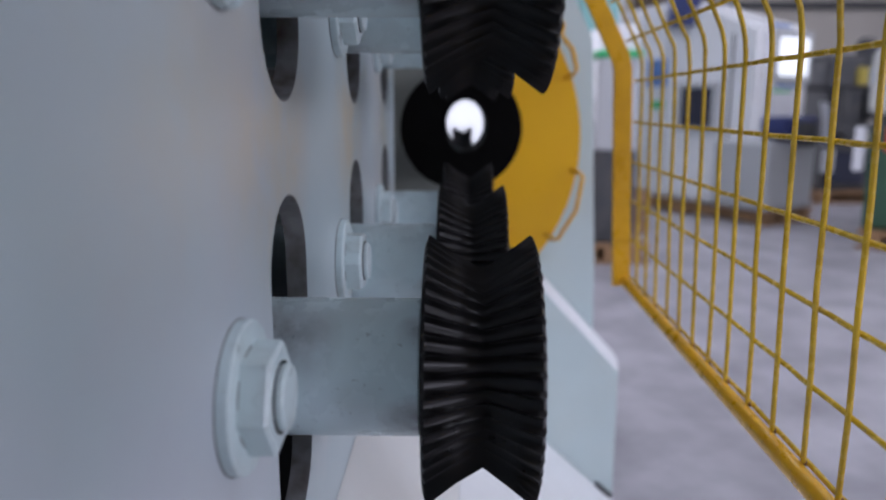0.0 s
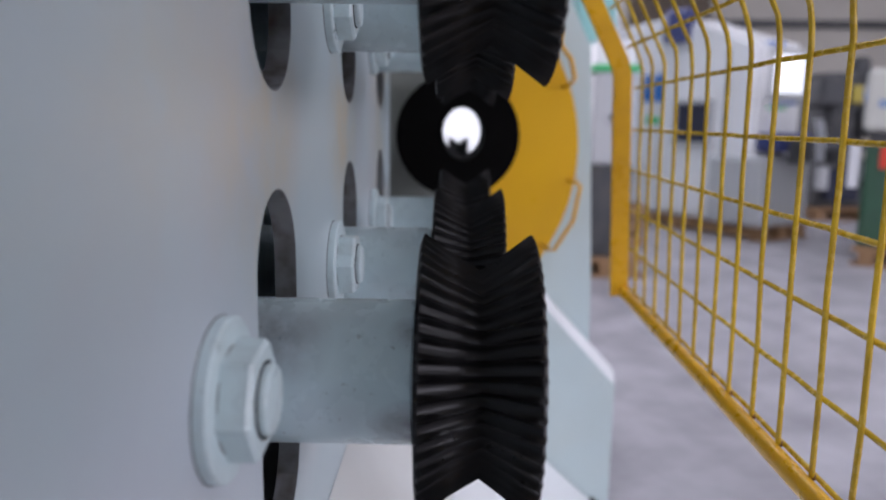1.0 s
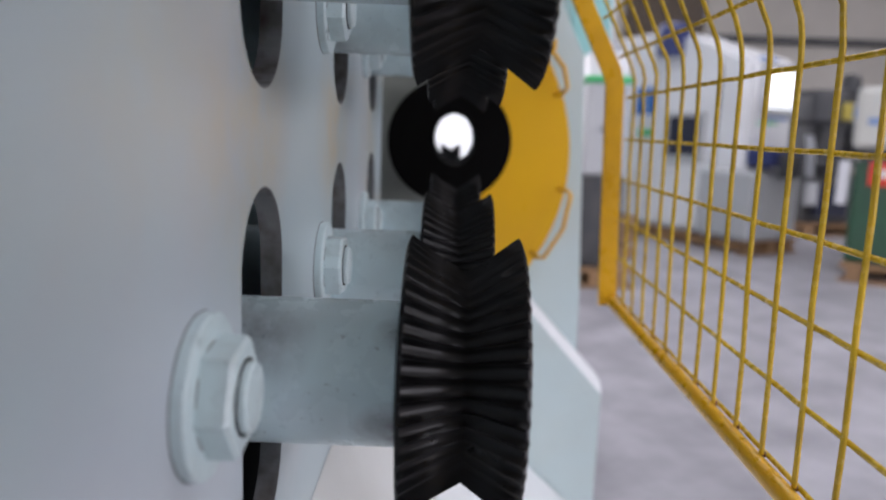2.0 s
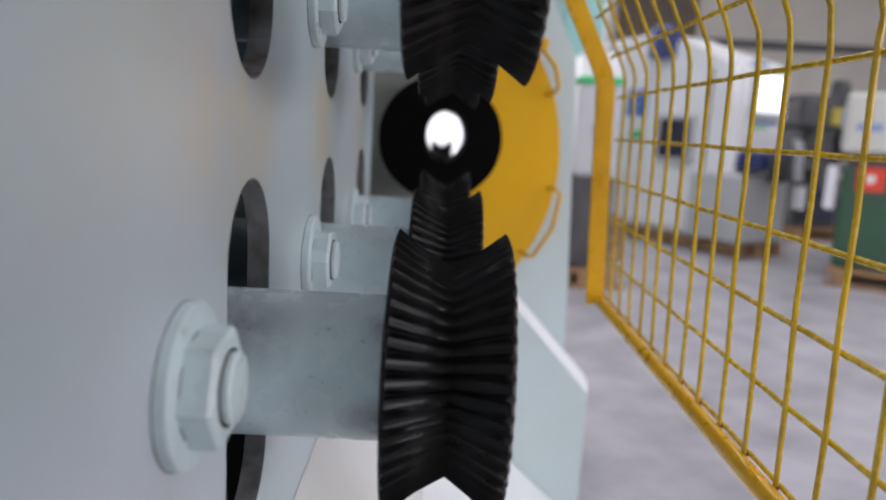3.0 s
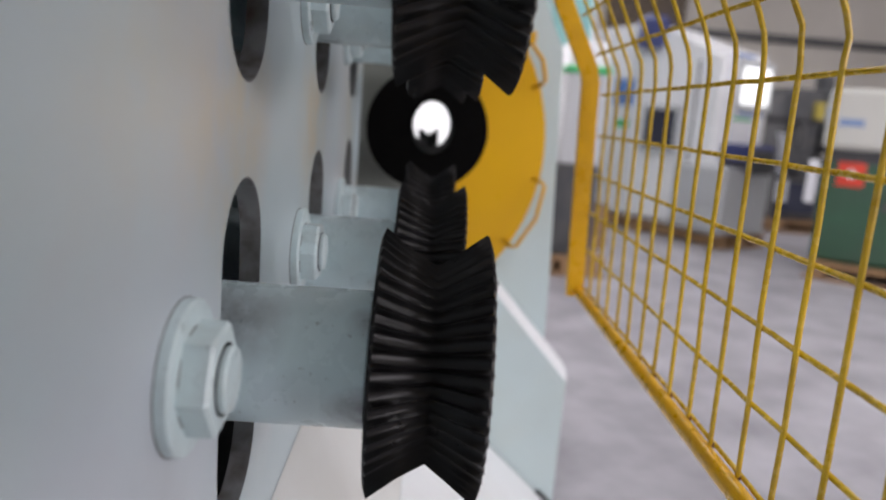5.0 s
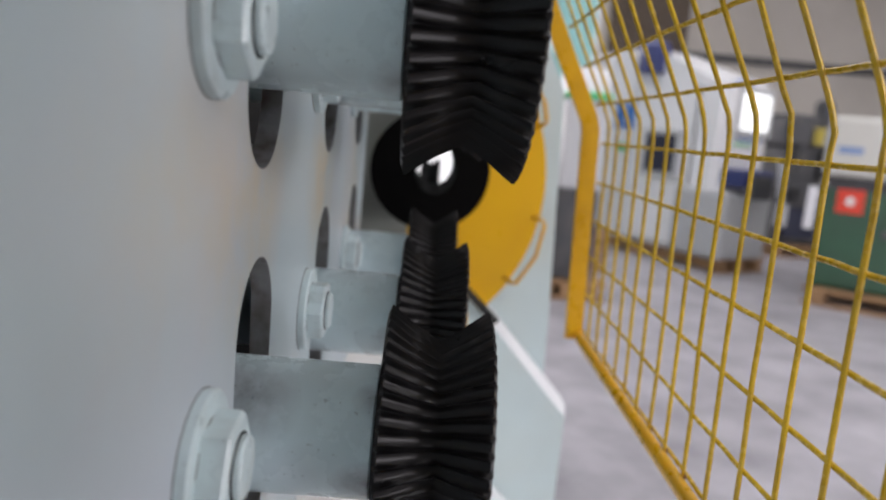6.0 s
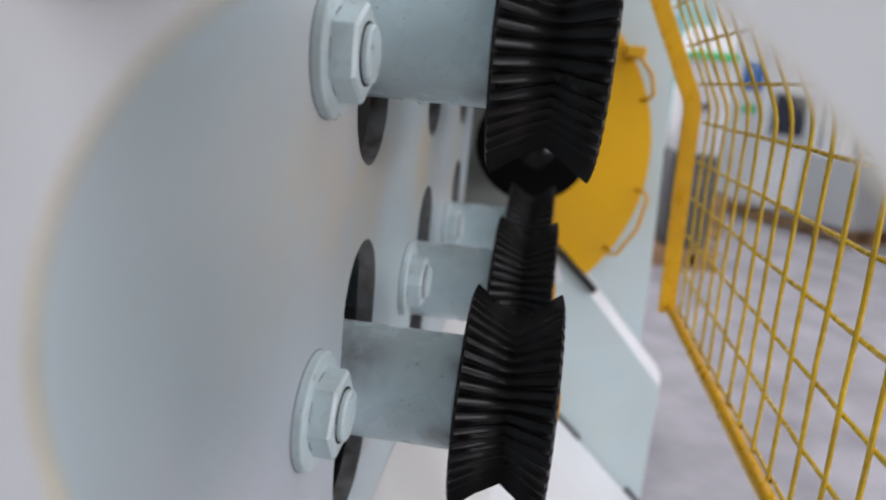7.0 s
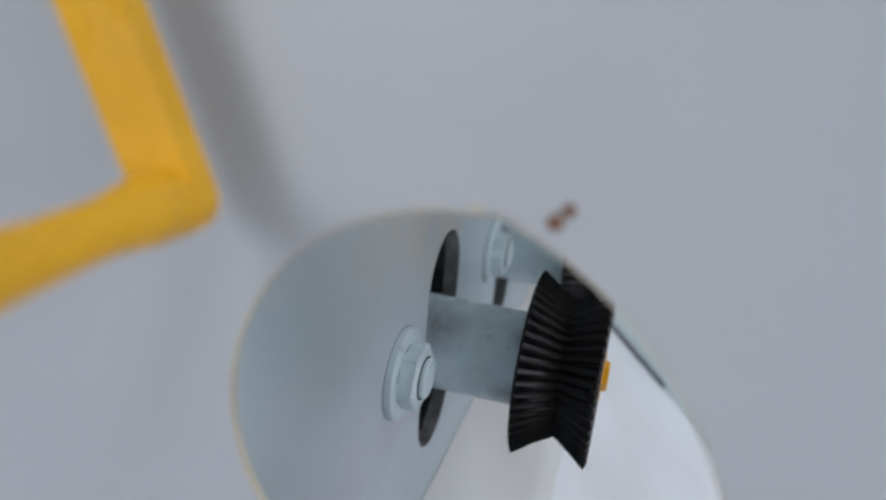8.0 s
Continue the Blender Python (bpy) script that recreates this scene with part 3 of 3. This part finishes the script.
for b in range(5):
    for a in range(5):
        cloth.faces.new((grid[b][a], grid[b][a + 1], grid[b + 1][a + 1], grid[b + 1][a]))
bmesh.ops.solidify(cloth, geom=cloth.faces[:], thickness=0.006)
part("paper", cloth, CLOTH, cnc, "white sheets hanging at the console")

# dark drilling machine on a pallet
pallet((3.75, 7.75, 0), 10)
drill = thing("workshop_machine", "dark grey workshop machine with pipes on a pallet", "machine", (3.80, 7.85, 0.123), 10)
part("bed", box(0.05, 0.95, 0.05, 0.65, 0.0, 0.50, 0.03), DARK, drill)
part("column", box(0.10, 0.50, 0.10, 0.55, 0.501, 1.42, 0.05), DARK, drill)
part("head", box(-0.02, 0.42, 0.0, 0.45, 1.05, 1.40, 0.06), DARK, drill)
part("motor", lathe([(1.421, 0.10), (1.56, 0.10), (1.60, 0.06)], (0.62, 0.30, 0), "z", 20), DARK, drill, smooth=True)
part("motor_post", box(0.56, 0.68, 0.24, 0.36, 0.501, 1.42, 0.01), DARK, drill)
part("cover", box(0.50, 0.80, 0.05, 0.40, 0.75, 1.05, 0.03), DARK, drill)
part("blue_plate", box(0.44, 0.54, -0.02, -0.005, 1.12, 1.26), BLUE, drill)
part("plate_arm", box(0.42, 0.56, -0.005, 0.1, 1.10, 1.28), CASING_GREY, drill)
part("pipe", rod([(0.85, 0.1, 0.5), (0.85, 0.1, 1.2), (0.80, 0.12, 1.34), (0.68, 0.25, 1.40)], 0.025), DARK, drill, smooth=True)
part("bin", box(0.1, 0.5, -0.03, 0.04, 0.08, 0.42, 0.02), SCREEN, drill)
part("table", box(-0.10, 0.75, -0.12, 0.0, 0.62, 0.68, 0.01), DARK, drill, "grey machine table")
part("table_arm", box(0.2, 0.35, -0.06, 0.12, 0.50, 0.621, 0.01), DARK, drill)
part("spindle", lathe([(0.80, 0.03), (1.06, 0.05)], (0.18, -0.02, 0), "z", 20), DARK, drill, smooth=True)
part("hand_wheel", lathe([(-0.04, 0.10), (-0.02, 0.11), (0.0, 0.10)], (0.62, 0.0, 0.86), "y", 28), DARK, drill, smooth=True)
part("switch_box", box(0.30, 0.42, -0.05, 0.001, 1.10, 1.28, 0.01), material("dusty_yellow", (0.45, 0.36, 0.06), 0.5), drill)
part("cable", rod([(0.55, 0.02, 1.45), (0.72, -0.03, 1.2), (0.78, -0.02, 0.9), (0.74, 0.03, 0.55)], 0.018), RUBBER_AND_HOLLOW, drill, smooth=True)
for x, z, w, h, m in ((0.52, 0.30, 0.16, 0.18, CLOTH), (0.72, 0.05, 0.18, 0.30, NAVY), (0.02, 0.20, 0.10, 0.24, CASING_GREY)):
    part("box", box(x, x + w, -0.04, 0.049, z, z + h, 0.008), m, drill)

# green lathe on a pallet
pallet((2.86, 5.30, 0), -35, 1.9, 1.0)
lathe_m = thing("green_machine", "green machine base with an off-white cover and red notice", "machine", (2.95, 5.42, 0.123), -35)
part("base", box(0.0, 1.6, 0.0, 0.8, 0.0, 0.74, 0.03), GREEN, lathe_m, "green painted base")
part("base_panel", box(0.55, 1.05, -0.015, -0.001, 0.12, 0.60, 0.01), GREEN, lathe_m)
part("hand_knob", lathe([(-0.05, 0.03), (-0.001, 0.03)], (0.45, 0, 0.45), "y", 20), DARK, lathe_m, smooth=True)
part("gap", box(0.02, 1.58, 0.02, 0.78, 0.741, 0.83), DARK, lathe_m, "dark recess under the cover")
part("cover", box(-0.03, 1.6, -0.05, 0.8, 0.831, 1.27, 0.04), material("off_white_cover", (0.60, 0.60, 0.55), 0.4, spread=0.05, size=8), lathe_m, "off-white sheet cover")
part("blue_badge", box(0.06, 0.22, -0.056, -0.050, 1.00, 1.05), material("badge_blue", (0.22, 0.32, 0.55), 0.5), lathe_m)
part("dark_vent", box(0.62, 0.86, -0.056, -0.050, 1.14, 1.20), DARK, lathe_m)
sign = part("notice", box(0.10, 0.28, -0.012, -0.001, 0.57, 0.745, 0.003), RED, lathe_m, "red notice plate with a white mark")
part("mark", lathe([(-0.017, 0.035), (-0.0125, 0.035)], (0.19, 0, 0.66), "y", 7), SIGNWHITE, sign)
part("paper", box(-0.10, -0.03, 0.02, 0.10, 0.42, 0.74, 0.004), CLOTH, lathe_m)
part("paper_hook", box(-0.06, 0.0, 0.04, 0.08, 0.742, 0.76), DARK, lathe_m)

# cabinet on a pallet beyond the guard, teal cabinet behind it
pallet((0.74, 4.70, 0), 0, 0.50, 0.60)
cab = thing("control_cabinet", "grey cabinet with dark lower half and green lid on a pallet", "cabinet", (0.86, 4.78, 0.123))
part("lower_body", box(0, 0.28, 0, 0.5, 0.0, 0.60, 0.015), DARK, cab, "dark grey lower half")
part("upper_body", box(0.01, 0.27, 0.01, 0.49, 0.601, 1.185, 0.015), CASING_GREY, cab)
part("knob", lathe([(-0.02, 0.025), (0.009, 0.025)], (0.14, 0, 0.9), "y", 16), DARK, cab, smooth=True)
part("lid", box(-0.01, 0.29, -0.01, 0.51, 1.186, 1.225, 0.01), LIME, cab, "bright green lid strip")
part("top_box", box(0.02, 0.26, 0.02, 0.48, 1.226, 1.38, 0.01), CASING, cab)
teal = thing("teal_cabinet", "tall teal sheet metal cabinet standing on the floor", "cabinet", (0.95, 6.2, 0))
part("body", box(0, 0.33, 0, 0.5, 0.0, 2.6, 0.02), TEAL, teal)
part("door", box(0.03, 0.30, -0.02, -0.001, 0.1, 2.5, 0.008), TEAL, teal)
rack = thing("white_rack", "tall white sheet metal cupboard standing on the floor", "cupboard", (1.24, 7.3, 0))
part("body", box(0, 0.30, 0, 0.5, 0.0, 2.5, 0.02), CASING, rack)
part("door", box(0.02, 0.28, -0.02, -0.001, 0.1, 2.4, 0.008), CASING, rack)
crate = thing("wooden_crate", "small open wooden crate on the concrete floor", "crate", (1.22, 5.75, 0), 15)
for z in (0.02, 0.14, 0.26):
    part("slat", box(0, 0.3, 0, 0.018, z, z + 0.10, 0.003), WOOD, crate)
    part("slat", box(0, 0.3, 0.38, 0.398, z, z + 0.10, 0.003), WOOD, crate)
    part("slat", box(0.0, 0.018, 0.019, 0.379, z, z + 0.10, 0.003), WOOD, crate)
    part("slat", box(0.282, 0.3, 0.019, 0.379, z, z + 0.10, 0.003), WOOD, crate)
part("bottom", box(0.019, 0.281, 0.019, 0.379, 0.0, 0.02), WOOD, crate)
can = thing("green_can", "small green can standing in the wooden crate", "can", (1.30, 5.95, 0.02))
part("body", lathe([(0, 0.07), (0.40, 0.07), (0.44, 0.03), (0.50, 0.03)], (0, 0, 0), "z", 24), GREEN, can, smooth=True)
part("cap", lathe([(0.50, 0.032), (0.54, 0.032)], (0, 0, 0), "z", 16), RUBBER_AND_HOLLOW, can, smooth=True)
shutter = tagged(new("door_1"), "dark brown roller shutter gate in the hall wall", "door", kind="structure")
for k in range(29):
    part("slat", box(2.9, 4.25, 12.93, 12.99, 0.02 + 0.125 * k, 0.135 + 0.125 * k, 0.01), material("brown_shutter", (0.12, 0.09, 0.065), 0.6, spread=0.15, size=8) if k == 0 else bpy.data.materials["brown_shutter"], shutter)
